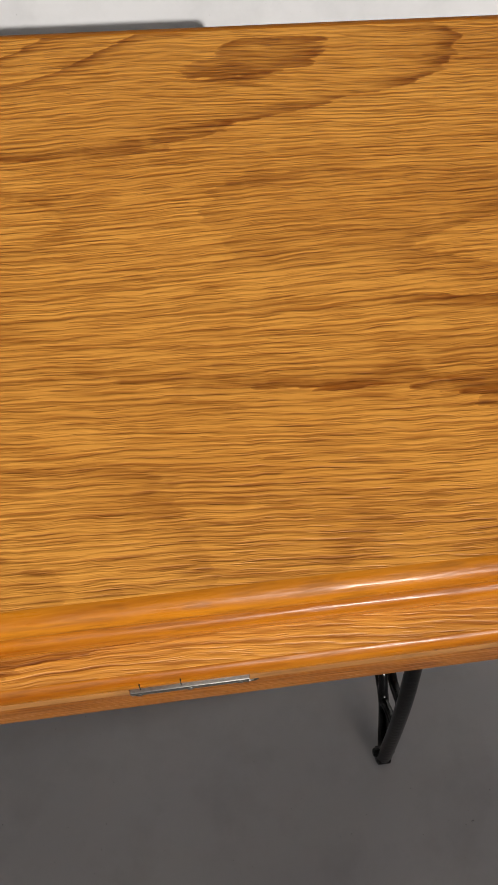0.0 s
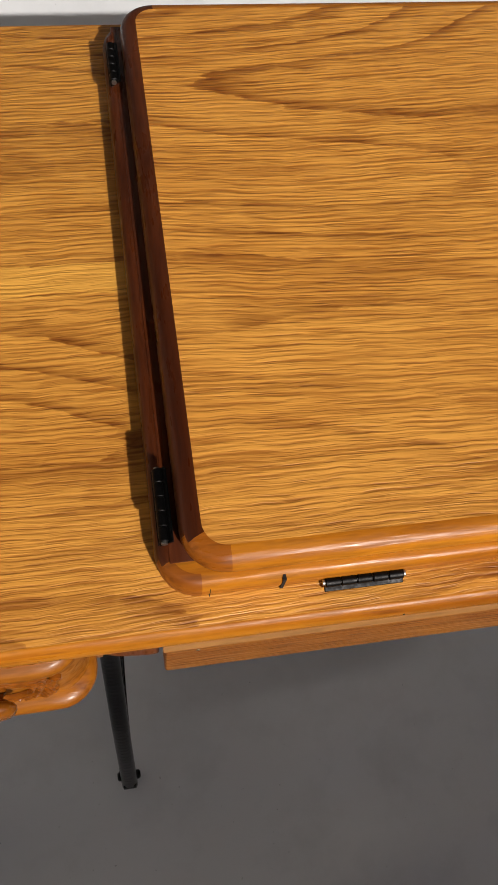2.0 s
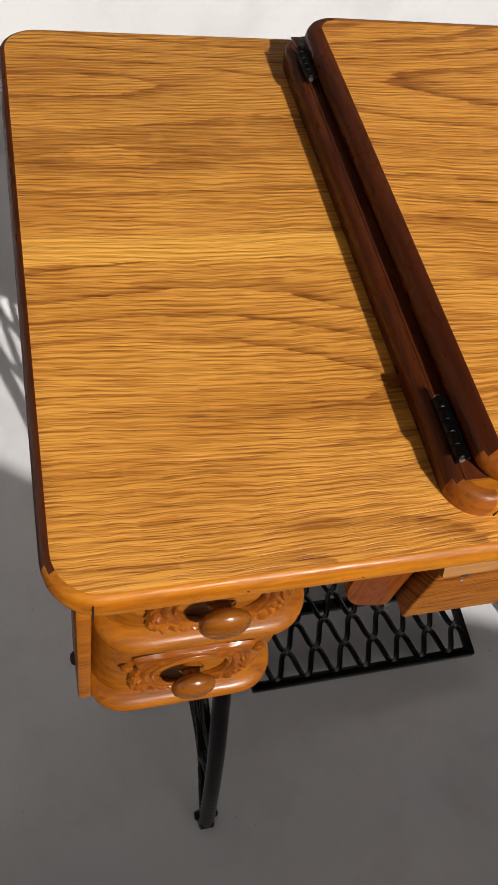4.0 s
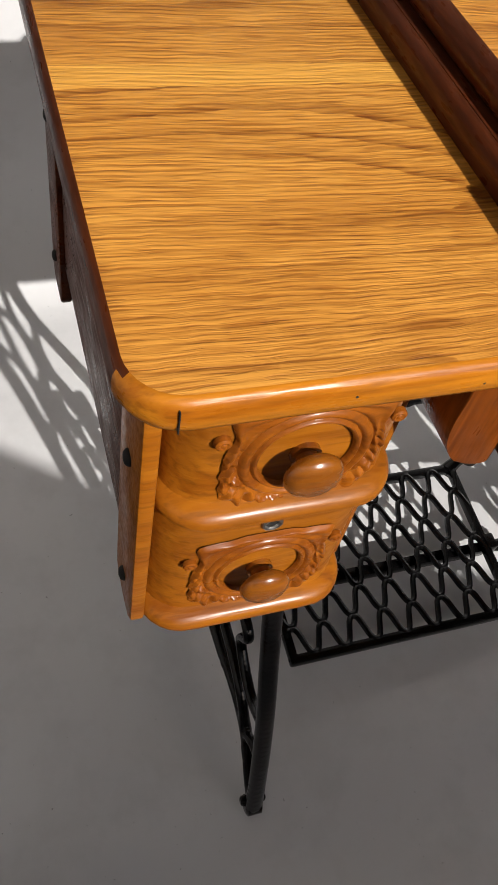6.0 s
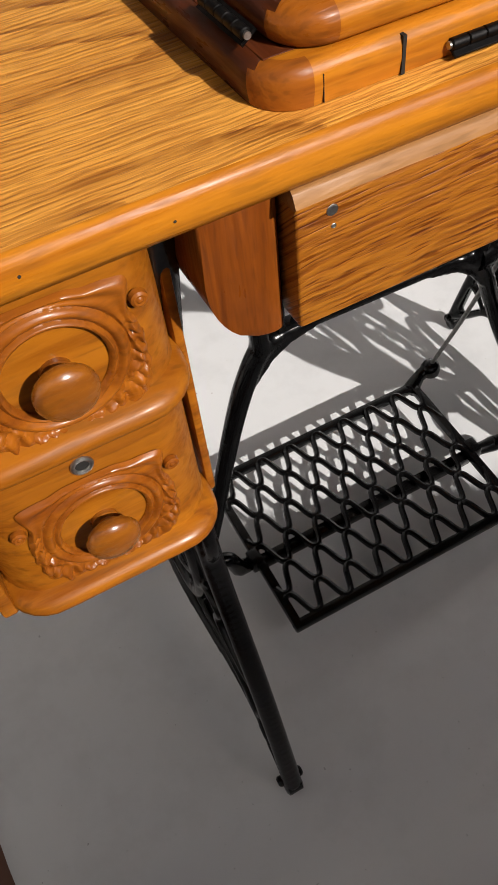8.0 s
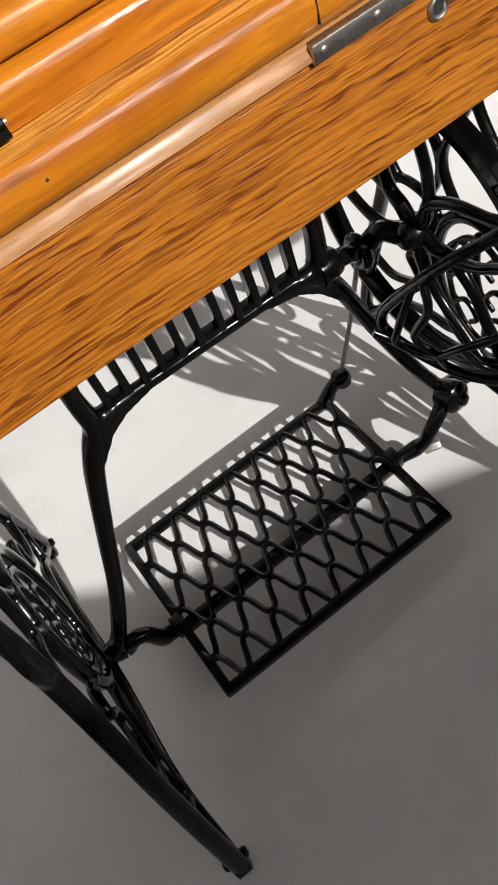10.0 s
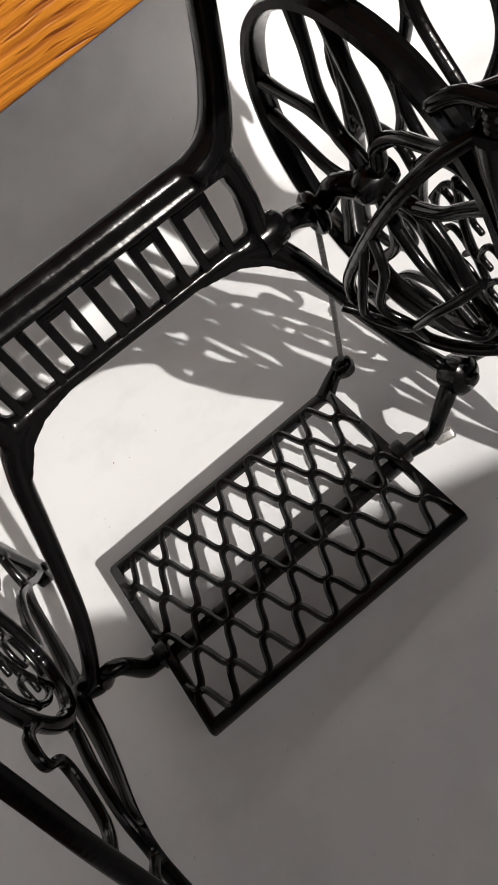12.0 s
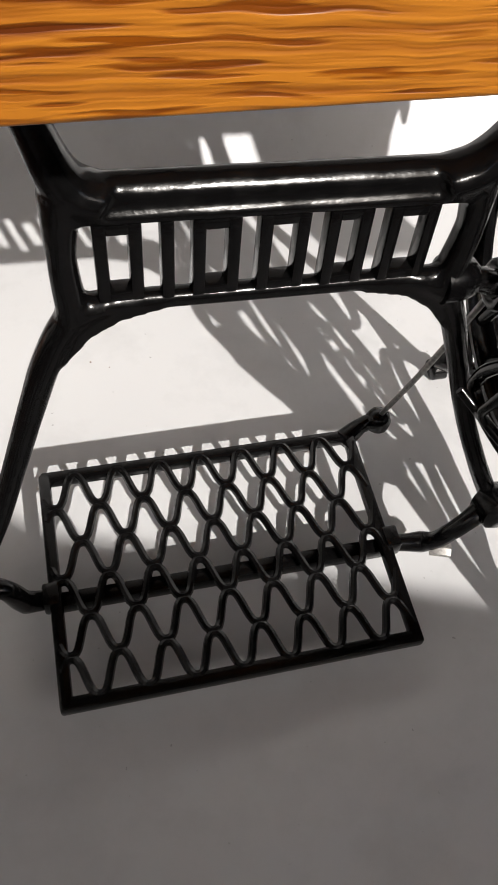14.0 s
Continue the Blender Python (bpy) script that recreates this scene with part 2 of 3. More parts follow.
def extruded(points, axis, a, b, bevel=0.0, segments=2):
    """A closed outline of two coordinates pulled out along an axis from a to b."""
    bm = bmesh.new()

    def place(u, v, w):
        return {"x": (w, u, v), "y": (u, w, v), "z": (u, v, w)}[axis]

    lo = [bm.verts.new(place(u, v, a)) for u, v in points]
    hi = [bm.verts.new(place(u, v, b)) for u, v in points]
    bm.faces.new(lo)
    bm.faces.new(hi[::-1])
    n = len(points)
    for i in range(n):
        bm.faces.new((lo[i], lo[(i + 1) % n], hi[(i + 1) % n], hi[i]))
    if bevel:
        bmesh.ops.bevel(bm, geom=bm.edges[:], offset=bevel, segments=segments, affect="EDGES", profile=0.5)
    return bm


def smooth_line(points, per=8, closed=False):
    """Points of a smooth line through the given ones."""
    p = [Vector(q) for q in points]
    n = len(p)
    out = []
    for i in range(n if closed else n - 1):
        a = p[(i - 1) % n] if closed or i else p[0] * 2 - p[1]
        b, c = p[i], p[(i + 1) % n]
        d = p[(i + 2) % n] if closed or i + 2 < n else p[-1] * 2 - p[-2]
        for k in range(per):
            t = k / per
            out.append(0.5 * (2 * b + (c - a) * t + (2 * a - 5 * b + 4 * c - d) * t * t + (3 * b - a - 3 * c + d) * t ** 3))
    if not closed:
        out.append(p[-1])
    return out


def tube(bm, line, radius, closed=False, sides=10, up=(1, 0, 0), flat=1.0):
    """A rod along a line. radius: one number, or one for each end and middle. flat: its width across `up` by its width along."""
    n = len(line)
    radii = [radius] * n if isinstance(radius, (int, float)) else np.interp(np.linspace(0, 1, n), np.linspace(0, 1, len(radius)), radius)
    up = Vector(up)
    rings = []
    for i, c in enumerate(line):
        a = line[(i - 1) % n] if closed or i else line[0]
        b = line[(i + 1) % n] if closed or i + 1 < n else line[-1]
        way = (b - a).normalized()
        u = up - way * up.dot(way)
        if u.length < 1e-4:
            u = way.orthogonal()
        u.normalize()
        w = way.cross(u)
        rings.append([bm.verts.new(c + float(radii[i]) * (u * math.cos(k * math.tau / sides) + w * flat * math.sin(k * math.tau / sides))) for k in range(sides)])
    for i in range(n if closed else n - 1):
        a, b = rings[i], rings[(i + 1) % n]
        for k in range(sides):
            bm.faces.new((a[k], a[(k + 1) % sides], b[(k + 1) % sides], b[k]))
    if not closed:
        bm.faces.new(rings[0][::-1])
        bm.faces.new(rings[-1])
    return bm


def rod(points, radius, per=8, closed=False, sides=10, up=(1, 0, 0), flat=1.0):
    return tube(bmesh.new(), smooth_line(points, per, closed), radius, closed, sides, up, flat)


def lathe(bm, centre, axis, profile, steps=20):
    """A turned form about an axis through centre; profile: (distance along the axis, radius)."""
    centre, axis = Vector(centre), Vector(axis).normalized()
    u = axis.orthogonal().normalized()
    w = axis.cross(u)
    rings = [[bm.verts.new(centre + axis * d + max(r, 1e-5) * (u * math.cos(k * math.tau / steps) + w * math.sin(k * math.tau / steps))) for k in range(steps)] for d, r in profile]
    for a, b in zip(rings, rings[1:]):
        for k in range(steps):
            bm.faces.new((a[k], a[(k + 1) % steps], b[(k + 1) % steps], b[k]))
    bm.faces.new(rings[0][::-1])
    bm.faces.new(rings[-1])
    return bm


def turned(centre, axis, profile, steps=20):
    return lathe(bmesh.new(), centre, axis, profile, steps)


def cast(ob, voxel=0.0026, rounds=5):
    """Melts the overlapping rods of one casting into a single skin with soft fillets."""
    m = ob.modifiers.new("skin", "REMESH")
    m.mode, m.voxel_size, m.use_smooth_shade = "VOXEL", voxel, True
    s = ob.modifiers.new("fillet", "SMOOTH")
    s.factor, s.iterations = 0.5, rounds
    return ob


# ---- the setting ----
def tile_floor():
    ground = part("ground", slab(-6, 6, -6, 6, -0.08, -0.012, 0), GROUT, None, "", False)
    tagged(ground, "dark ground joint bed under brown floor tiles", "floor", kind="structure")
    step, gap = 0.33, 0.005
    bm0 = slab(0, step - gap, 0, step - gap, -0.012, -0.003, 0.0015, 1)
    first = part("tile", bm0, TILE, ground)
    for i in range(-4, 5):
        for k in range(-5, 5):
            if (i, k) == (0, 0):
                continue
            ob = new("tile", first.data)
            ob.parent = ground
            ob.location = (i * step, k * step, 0)


def backdrop_paper():
    """One sheet: flat under the table, then swept up behind it."""
    bm = bmesh.new()
    run = [(-0.75 + 0.025 * i, 0.0) for i in range(63)]
    y0, r = 0.80, 0.16
    run += [(y0 + r * math.sin(radians(a)), r - r * math.cos(radians(a))) for a in range(0, 91, 6)]
    run += [(y0 + r, r + 0.05 * i) for i in range(1, 36)]
    across = [i / 90 for i in range(91)]
    rows = []
    for y, z in run:
        left = -0.128 - 0.12 * y if z < 0.01 else -0.128 - 0.12 * y - 0.05 * z
        left = min(left, -0.122)
        row = []
        for s in across:
            x = left + (2.3 - left) * s
            foot = min(math.hypot(x - fx, y + 0.018) for fx in (0.172, 0.752))
            calm = (1 - math.exp(-(foot / 0.07) ** 2)) * max(0.0, min(1.0, (0.20 - y) / 0.22))
            fold = noise.noise((x * 2.4 + y * 2.6, y * 6.5 - x * 2.2, 7.0)) + 0.45 * noise.noise((x * 6.0 - y * 3.0, y * 9.0 + x * 3.0, 2.0))
            wave = 0.046 * calm * max(0.0, fold + 0.35) + 0.0016 * noise.noise((x * 3.1, y * 3.1 + z, 0.3)) + 0.0012 * noise.noise((x * 7, y * 7 + z, 4.0))
            row.append(bm.verts.new((x, y - (wave * 2 if z > 0.2 else 0), z + (wave if z < 0.2 else 0) + 0.001)))
        rows.append(row)
    for a, b in zip(rows, rows[1:]):
        for i in range(len(across) - 1):
            bm.faces.new((a[i], a[i + 1], b[i + 1], b[i]))
    ob = part("backdrop", bm, PAPER)
    ob.modifiers.new("thickness", "SOLIDIFY").thickness = -0.0015
    tagged(ob, "white paper backdrop sheet swept up behind the table", "backdrop", kind="structure")


tile_floor()
backdrop_paper()
back = part("wall_back", slab(-0.64, 3.40, 1.06, 1.22, -0.01, 2.6, 0), WALL, None, "", False)
tagged(back, "plain grey plastered wall behind the paper", "wall", kind="structure")
# unseen reflector, added to brighten the floor on the left
left_bounce = part("bounce_left", slab(-0.74, -0.64, -1.62, 1.22, -0.01, 2.6, 0), BOUNCE_WHITE, None, "", False)
tagged(left_bounce, "unseen white side wall added to bounce sunlight", "wall", kind="structure")
# added out of view to keep skylight off from the right
right_block = part("block_right", slab(3.40, 3.55, -1.62, 1.22, -0.01, 2.6, 0), WALL, None, "", False)
tagged(right_block, "unseen grey side wall added to hold off skylight", "wall", kind="structure")
# slab added overhead, out of view, so that skylight enters from the front only
sky_block = part("ceiling", slab(-0.74, 3.55, -1.66, 1.22, 2.601, 2.75, 0), WALL, None, "", False)
tagged(sky_block, "unseen grey slab overhead, added to cut the skylight", "ceiling", kind="structure")
# unseen wall added on the sunny side, its crest shaped to shade the floor before the table
crest = [(-0.64, 1.652), (0.50, 1.63), (0.69, 1.49), (0.88, 1.365), (1.29, 1.235), (3.40, 1.16)]
front = part("shade_wall", extruded([(-0.64, -0.01)] + crest + [(3.40, -0.01)], "y", -1.62, -1.50), WALL, None, "", False)
tagged(front, "unseen grey wall added to shade the floor, with a sloping crest", "wall", kind="structure")

# ---- the table ----
TOP, R_END = 0.770, 1.090
table = thing("sewing_table", "varnished oak sewing-machine table with amber edges and carved drawers", "table", (0.5, 0.22, 0.745))
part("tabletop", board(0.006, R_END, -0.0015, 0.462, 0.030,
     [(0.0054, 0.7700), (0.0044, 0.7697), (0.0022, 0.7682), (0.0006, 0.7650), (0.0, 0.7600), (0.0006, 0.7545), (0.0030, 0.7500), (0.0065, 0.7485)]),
     (OAK_TOP, EDGE, SHADED_BROWN), table, "oak veneer top with rounded amber lipping")
# butt joints in the front lipping
for x in (0.0290, 0.469, 0.490):
    part("joint", slab(x, x + 0.0005, -0.0017, 0.002, 0.7530, 0.7660, 0), HOLE, table)
for x, z in ((0.105, 0.7615), (0.167, 0.759), (0.627, 0.759), (0.349, 0.7605), (0.79, 0.7600)):
    part("nail", turned((x, -0.0009, z), (0, -1, 0), [(0, 0.0008), (0.0006, 0.0007), (0.0008, 0.0004)], 10), PIN, table)


def lid_panel():
    lid = part("lid", board(0.2192, 0.795, 0.0185, 0.4370, 0.022,
               [(0.0075, 0.7885), (0.0040, 0.7879), (0.0014, 0.7858), (0.0002, 0.7825), (0.0, 0.7780), (0.0010, 0.7705)], corner=3),
               (EDGE, EDGE, SHADED_BROWN, CORNER), table, "folded lid in two layers with amber edges")
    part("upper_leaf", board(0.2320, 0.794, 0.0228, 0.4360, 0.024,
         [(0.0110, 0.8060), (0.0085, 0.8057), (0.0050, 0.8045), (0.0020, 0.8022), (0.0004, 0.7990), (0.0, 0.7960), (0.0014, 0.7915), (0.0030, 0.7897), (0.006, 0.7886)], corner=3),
         (OAK_LID, EDGE, SHADED_BROWN, CORNER), lid, "oak veneer leaf with rounded edge")
    # added strip: its dark colour stands for the shade in the groove
    part("strip", slab(0.2262, 0.2420, 0.0330, 0.4300, 0.7876, 0.7890, 0.0006), SHADED_BROWN, lid, "dark strip added to shade the groove along the side")
    part("notch", slab(0.2825, 0.2842, 0.0182, 0.0260, 0.7706, 0.7868, 0), HOLE, lid)
    part("mitre", slab(0.2452, 0.2455, 0.0183, 0.0200, 0.7710, 0.7830, 0), HOLE, lid)
    return lid


lid = lid_panel()


def hinge(centre, along, across, up, length, leaf=0.0085, knuckles=5):
    """A black butt hinge: two leaves and a barrel of knuckles."""
    c, a, w, u = Vector(centre), Vector(along), Vector(across), Vector(up)
    body = bmesh.new()
    for k in range(knuckles):
        s0 = -length / 2 + length * (k + 0.02) / knuckles
        s1 = -length / 2 + length * (k + 0.98) / knuckles
        lathe(body, c + a * s0, a, [(0, 0.0024), (0.0004, 0.0028), (s1 - s0 - 0.0004, 0.0028), (s1 - s0, 0.0024)], 12)
    barrel = part("hinge", body, BLACK_STEEL, lid, "black steel hinge")
    for sign in (-1, 1):
        bm = bmesh.new()
        bmesh.ops.create_cube(bm, size=1.0)
        shape = Matrix((a * length, w * leaf, u * 0.0016)).transposed()
        for v in bm.verts:
            v.co = c + w * sign * (0.001 + leaf / 2) - u * 0.0012 + shape @ v.co
        bmesh.ops.bevel(bm, geom=bm.edges[:], offset=0.0004, segments=1, affect="EDGES")
        part("hinge_leaf", bm, BLACK_STEEL, barrel)
    part("hinge_pin", tube(bmesh.new(), [c - a * (length / 2 + 0.001), c + a * (length / 2 + 0.001)], 0.0017), STEEL, barrel)


tilt = Vector((0, -0.55, 0.83)).normalized()
hinge((0.327, 0.0170, 0.7765), (1, 0, 0), (0, tilt.z, -tilt.y), tilt, 0.043, 0.0045)
side = Vector((-0.6, 0, 0.8)).normalized()
hinge((0.2245, 0.062, 0.7955), (0, 1, 0), (side.z, 0, -side.x), side, 0.040, 0.003)
hinge((0.2245, 0.385, 0.7955), (0, 1, 0), (side.z, 0, -side.x), side, 0.036, 0.003)
hinge((0.700, 0.0170, 0.7765), (1, 0, 0), (0, tilt.z, -tilt.y), tilt, 0.043, 0.0045)


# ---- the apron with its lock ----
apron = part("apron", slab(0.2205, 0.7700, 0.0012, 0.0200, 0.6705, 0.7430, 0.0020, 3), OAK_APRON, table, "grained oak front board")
part("apron_bevel", extruded([(-0.0014, 0.7414), (0.0008, 0.7396), (0.012, 0.7396), (0.012, 0.7486), (0.0030, 0.7486), (0.0012, 0.7470)], "x", 0.2195, 0.7710), RAW, apron, "pale worn upper bevel")
lock = part("lock_plate", slab(0.463, 0.527, -0.0024, 0.010, 0.7395, 0.7478, 0.0008), STEEL, apron, "worn steel lock plate")
for x in (0.468, 0.495, 0.522):
    part("lock_screw", turned((x, -0.0020, 0.7436), (0, -1, 0), [(0, 0.0020), (0.0008, 0.0019), (0.0012, 0.0012)], 10), STEEL, lock)
ringed = rod([(0.528 + 0.0044 * math.cos(a), 0.0008, 0.7290 + 0.0044 * math.sin(a)) for a in [k * math.tau / 12 for k in range(12)]], 0.0012, 3, True, 8, (0, 1, 0))
eye = part("escutcheon", ringed, STEEL, apron, "steel keyhole ring")
part("keyhole", turned((0.528, 0.0014, 0.7290), (0, -1, 0), [(0, 0.0036), (0.0004, 0.0035)], 16), HOLE, eye)
for x, z, r in ((0.2385, 0.7325, 0.0030), (0.2392, 0.7240, 0.0014)):
    part("screw", turned((x, 0.0017, z), (0, -1, 0), [(0, r), (0.0006, r), (0.0009, r * 0.8), (0.0006, r * 0.3)], 12), STEEL, apron)
for sgn, x0 in ((1, 0.1800), (-1, 0.8120)):
    round_foot = [(x0 + sgn * 0.034 * (1 - math.cos(radians(a))), 0.706 - 0.0445 * math.sin(radians(a))) for a in range(0, 91, 9)]
    pts = [(x0, 0.7455)] + round_foot + [(x0 + sgn * 0.0385, 0.6630), (x0 + sgn * 0.0385, 0.7455)]
    part("apron_bracket", extruded(pts, "y", 0.0140, 0.0640, 0.0016, 2), BRACKET, table, "brown shaped wooden bracket")


# ---- the drawers ----
def drawer_front(x0, x1, z_top, z_bot, y_face):
    """A bowed front: concave under the top, flaring into a rounded lip at the foot, round at its upright corners."""
    bm = bmesh.new()
    prof = []
    h = z_top - z_bot
    lip = 0.0135 / h
    for s, out in ((0.0, 0.0), (0.2, 0.0003), (0.5, 0.0006), (0.99 - lip * 1.35, 0.0008), (1 - lip * 1.25, 0.0016), (1 - lip * 1.17, 0.0044), (1 - lip * 1.08, 0.0075), (1 - lip * 0.92, 0.0105), (1 - lip * 0.70, 0.0125), (1 - lip * 0.45, 0.0128), (1 - lip * 0.2, 0.0108), (1.0, 0.0060)):
        prof.append((z_top - s * h, out))
    cols = [0, 0.006, 0.02, 0.045, 0.08, 0.12, 0.17, 0.25, 0.4, 0.5, 0.6, 0.75, 0.83, 0.88, 0.92, 0.955, 0.98, 0.994, 1]
    w, r = x1 - x0, 0.030
    grid = []
    for z, out in prof:
        row = []
        for s in cols:
            grow = out * 0.30
            x = x0 - grow + (w + 2 * grow) * s
            d = min(s, 1 - s) * (w + 2 * grow)
            back = r - math.sqrt(max(r * r - (r - min(d, r)) ** 2, 0))
            row.append(bm.verts.new((x, y_face - out + back, z)))
        grid.append(row)
    for a, b in zip(grid, grid[1:]):
        for i in range(len(cols) - 1):
            bm.faces.new((a[i], a[i + 1], b[i + 1], b[i]))
    yb = y_face + 0.030
    rim = grid[0] + [row[-1] for row in grid[1:]] + grid[-1][-2::-1] + [row[0] for row in grid[-2:0:-1]]
    far = [bm.verts.new((v.co.x, yb, v.co.z)) for v in rim]
    n = len(rim)
    for i in range(n):
        j = (i + 1) % n
        bm.faces.new((rim[i], far[i], far[j], rim[j]))
    bm.faces.new(far)
    return bm


def carving_mesh(cx, cz, w, h, y_face):
    """Carved ornament round a circular opening: a shouldered outline, a double ring, leaf sprays low on both sides and small scrolls."""
    bm = bmesh.new()
    n_r, n_a = 34, 300
    r_in = 0.0255
    rows = []
    for k in range(n_a):
        a = math.tau * k / n_a
        ca, sa = math.cos(a), math.sin(a)
        # square-shouldered outline: a flat arched top with small ears, leafy sides that widen towards the foot
        p = 5.0
        base = 1.0 / (abs(ca / w) ** p + abs(sa / h) ** p) ** (1 / p)
        low = max(0.0, min(1.0, 0.35 - sa))
        wob = low * (0.016 * math.sin(a * 30) + 0.012 * math.sin(a * 17 + 1.0))
        if sa > 0.1:
            wob += 0.05 * math.exp(-((abs(ca) - 0.76) / 0.06) ** 2) - 0.09 * math.exp(-((abs(ca) - 0.90) / 0.07) ** 2) - 0.05 * math.exp(-((abs(ca) - 0.52) / 0.13) ** 2)
        wob -= 0.04 * max(0.0, -sa) * math.exp(-(ca / 0.25) ** 2)
        r_out = base * (0.965 + wob)
        row = []
        for i in range(n_r):
            s = i / (n_r - 1)
            r = r_in + (r_out - r_in) * s
            d = r - r_in
            # two turned beads with a groove between them, then the carved field
            ring = 0.0016 * math.exp(-((d - 0.0022) / 0.0014) ** 2) + 0.0018 * math.exp(-((d - 0.0072) / 0.0022) ** 2) - 0.0012 * math.exp(-((d - 0.0042) / 0.0007) ** 2) - 0.0013 * math.exp(-((d - 0.0106) / 0.0008) ** 2)
            leaf = 0.0
            if d > 0.0112:
                t = (d - 0.0112) / max(r_out - r_in - 0.0112, 0.002)
                side_leaf = max(0.0, min(1.0, 1.15 - max(0.0, sa - 0.15) * 3.5))
                swing = a + 0.16 * t * t * (1 if ca > 0 else -1)
                blade = abs(math.sin(swing * 19)) ** 0.7
                vein = 0.35 * math.sin(swing * 57 + 6 * t)
                leaf = side_leaf * 0.0022 * (blade - 0.45 + 0.3 * vein) * math.sin(min(t, 1) * math.pi) ** 0.6
                leaf += side_leaf * 0.0010 * math.sin(t * 9 + 3 * math.sin(a * 7))
                leaf += (1 - side_leaf) * (0.0008 * math.sin(t * math.pi) + 0.0006 * math.sin(t * 11))
            edge = 1.0 - max(0.0, (s - 0.90) / 0.10) ** 2
            rise = (0.0020 + ring + leaf) * edge if 0 < i < n_r - 1 else 0.0
            row.append(bm.verts.new((cx + r * ca, y_face - rise, cz + r * sa)))
        rows.append(row)
    for k in range(n_a):
        a, b = rows[k], rows[(k + 1) % n_a]
        for i in range(n_r - 1):
            bm.faces.new((a[i], a[i + 1], b[i + 1], b[i]))
    return bm


def drawer(x0, x1, z_top, z_bot, y_face, cz, key):
    cx = (x0 + x1) / 2 + (0.0005 if key else 0.004)
    d = part("drawer", drawer_front(x0, x1, z_top, z_bot, y_face), DRAWER, table, "honey-brown drawer with carved front and round knob")
    part("drawer_box", slab(x0 + 0.006, x1 - 0.006, y_face + 0.028, 0.430, z_bot + 0.006, z_top - 0.010, 0.001), SHADED_BROWN, d)
    part("carving", carving_mesh(cx, cz, 0.0455, 0.0430, y_face - 0.0012), CARVED, d, "dark carved ring with leaves")
    for sx, sz in ((-1, 0.42), (1, 0.50)):
        part("scroll", turned((cx + sx * 0.0455, y_face - 0.0008, cz + 0.043 * sz), (0, -1, 0), [(-0.001, 0.0046), (0.0020, 0.0043), (0.0029, 0.0030), (0.0026, 0.0018), (0.0033, 0.0010), (0.0034, 0.0003)], 14), CARVED, d)
    part("knob", turned((cx, y_face, cz - 0.001), (0, -1, 0),
         [(-0.002, 0.0085), (0.0035, 0.0085), (0.0045, 0.0065), (0.0075, 0.0062), (0.0095, 0.0100), (0.0112, 0.0138), (0.0135, 0.0156), (0.0160, 0.0158), (0.0188, 0.0144), (0.0212, 0.0108), (0.0224, 0.0060), (0.0228, 0.0010)], 28),
         KNOB, d, "turned mushroom knob")
    if key:
        ring = rod([(cx + 0.0052 * math.cos(a), y_face - 0.0010, z_top - 0.0130 + 0.0052 * math.sin(a)) for a in [k * math.tau / 12 for k in range(12)]], 0.0014, 3, True, 8, (0, 1, 0))
        e = part("escutcheon", ring, STEEL, d, "steel keyhole ring")
        part("keyhole", turned((cx, y_face + 0.0008, z_top - 0.0130), (0, -1, 0), [(0, 0.0044), (0.0012, 0.0043)], 14), HOLE, e)
    return d


def drawer_bank(x0, x1, mirror):
    drawer(x0, x1, 0.7440, 0.6350, 0.0245, 0.6875, False)
    drawer(x0 - 0.004, x1 - 0.001, 0.6335, 0.5105, 0.0225, 0.5695, True)
    for xa, xb in ((x0 - 0.014, x0 - 0.0045), (x1 + 0.002, x1 + 0.008)):
        for ya, yb, zl in ((0.0260 if (xa < x0) != mirror else 0.0460, 0.0740, 0.502), (0.330, 0.380, 0.495)):
            pts = [(ya, 0.7450), (ya, zl + 0.010), (ya + 0.006, zl + 0.002), ((ya + yb) / 2, zl), (yb - 0.006, zl + 0.004), (yb, zl + 0.012), (yb, 0.7450)]
            strut = part("strut", extruded(pts, "x", xa, xb, 0.0022, 2), DRAWER if ya < 0.1 else SHADED_BROWN, table, "wooden drawer runner post")
            outer = xa if xa < x0 else xb
            for z in (0.666, 0.535):
                part("nail", turned((outer, (ya + yb) / 2, z), (-1 if xa < x0 else 1, 0, 0), [(-0.001, 0.0052), (0.0012, 0.0050), (0.0028, 0.0036), (0.0034, 0.0012)], 12), PIN, strut)


# sides of the drawer cases, between the posts
for xa in (0.0265, 1.0525):
    part("side_panel", slab(xa, xa + 0.005, 0.0745, 0.3295, 0.5400, 0.7450, 0.0012), SHADED_BROWN, table, "dark brown glossy drawer case side")
drawer_bank(0.0360, 0.1680, False)
drawer_bank(0.9200, 1.0500, True)
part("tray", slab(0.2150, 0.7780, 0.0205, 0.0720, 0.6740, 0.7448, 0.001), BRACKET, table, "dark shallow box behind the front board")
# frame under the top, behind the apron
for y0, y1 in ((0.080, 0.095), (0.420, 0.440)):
    part("rail", slab(0.19, 0.82, y0, y1, 0.690 if y0 > 0.1 else 0.715, 0.7448, 0.002), SHADED_BROWN, table)


# ---- the cast-iron treadle stand ----
stand = thing("treadle_stand", "black enamelled cast-iron treadle stand with scrolled sides", "stand", (0.46, 0.22, 0.0))
MID = 0.225


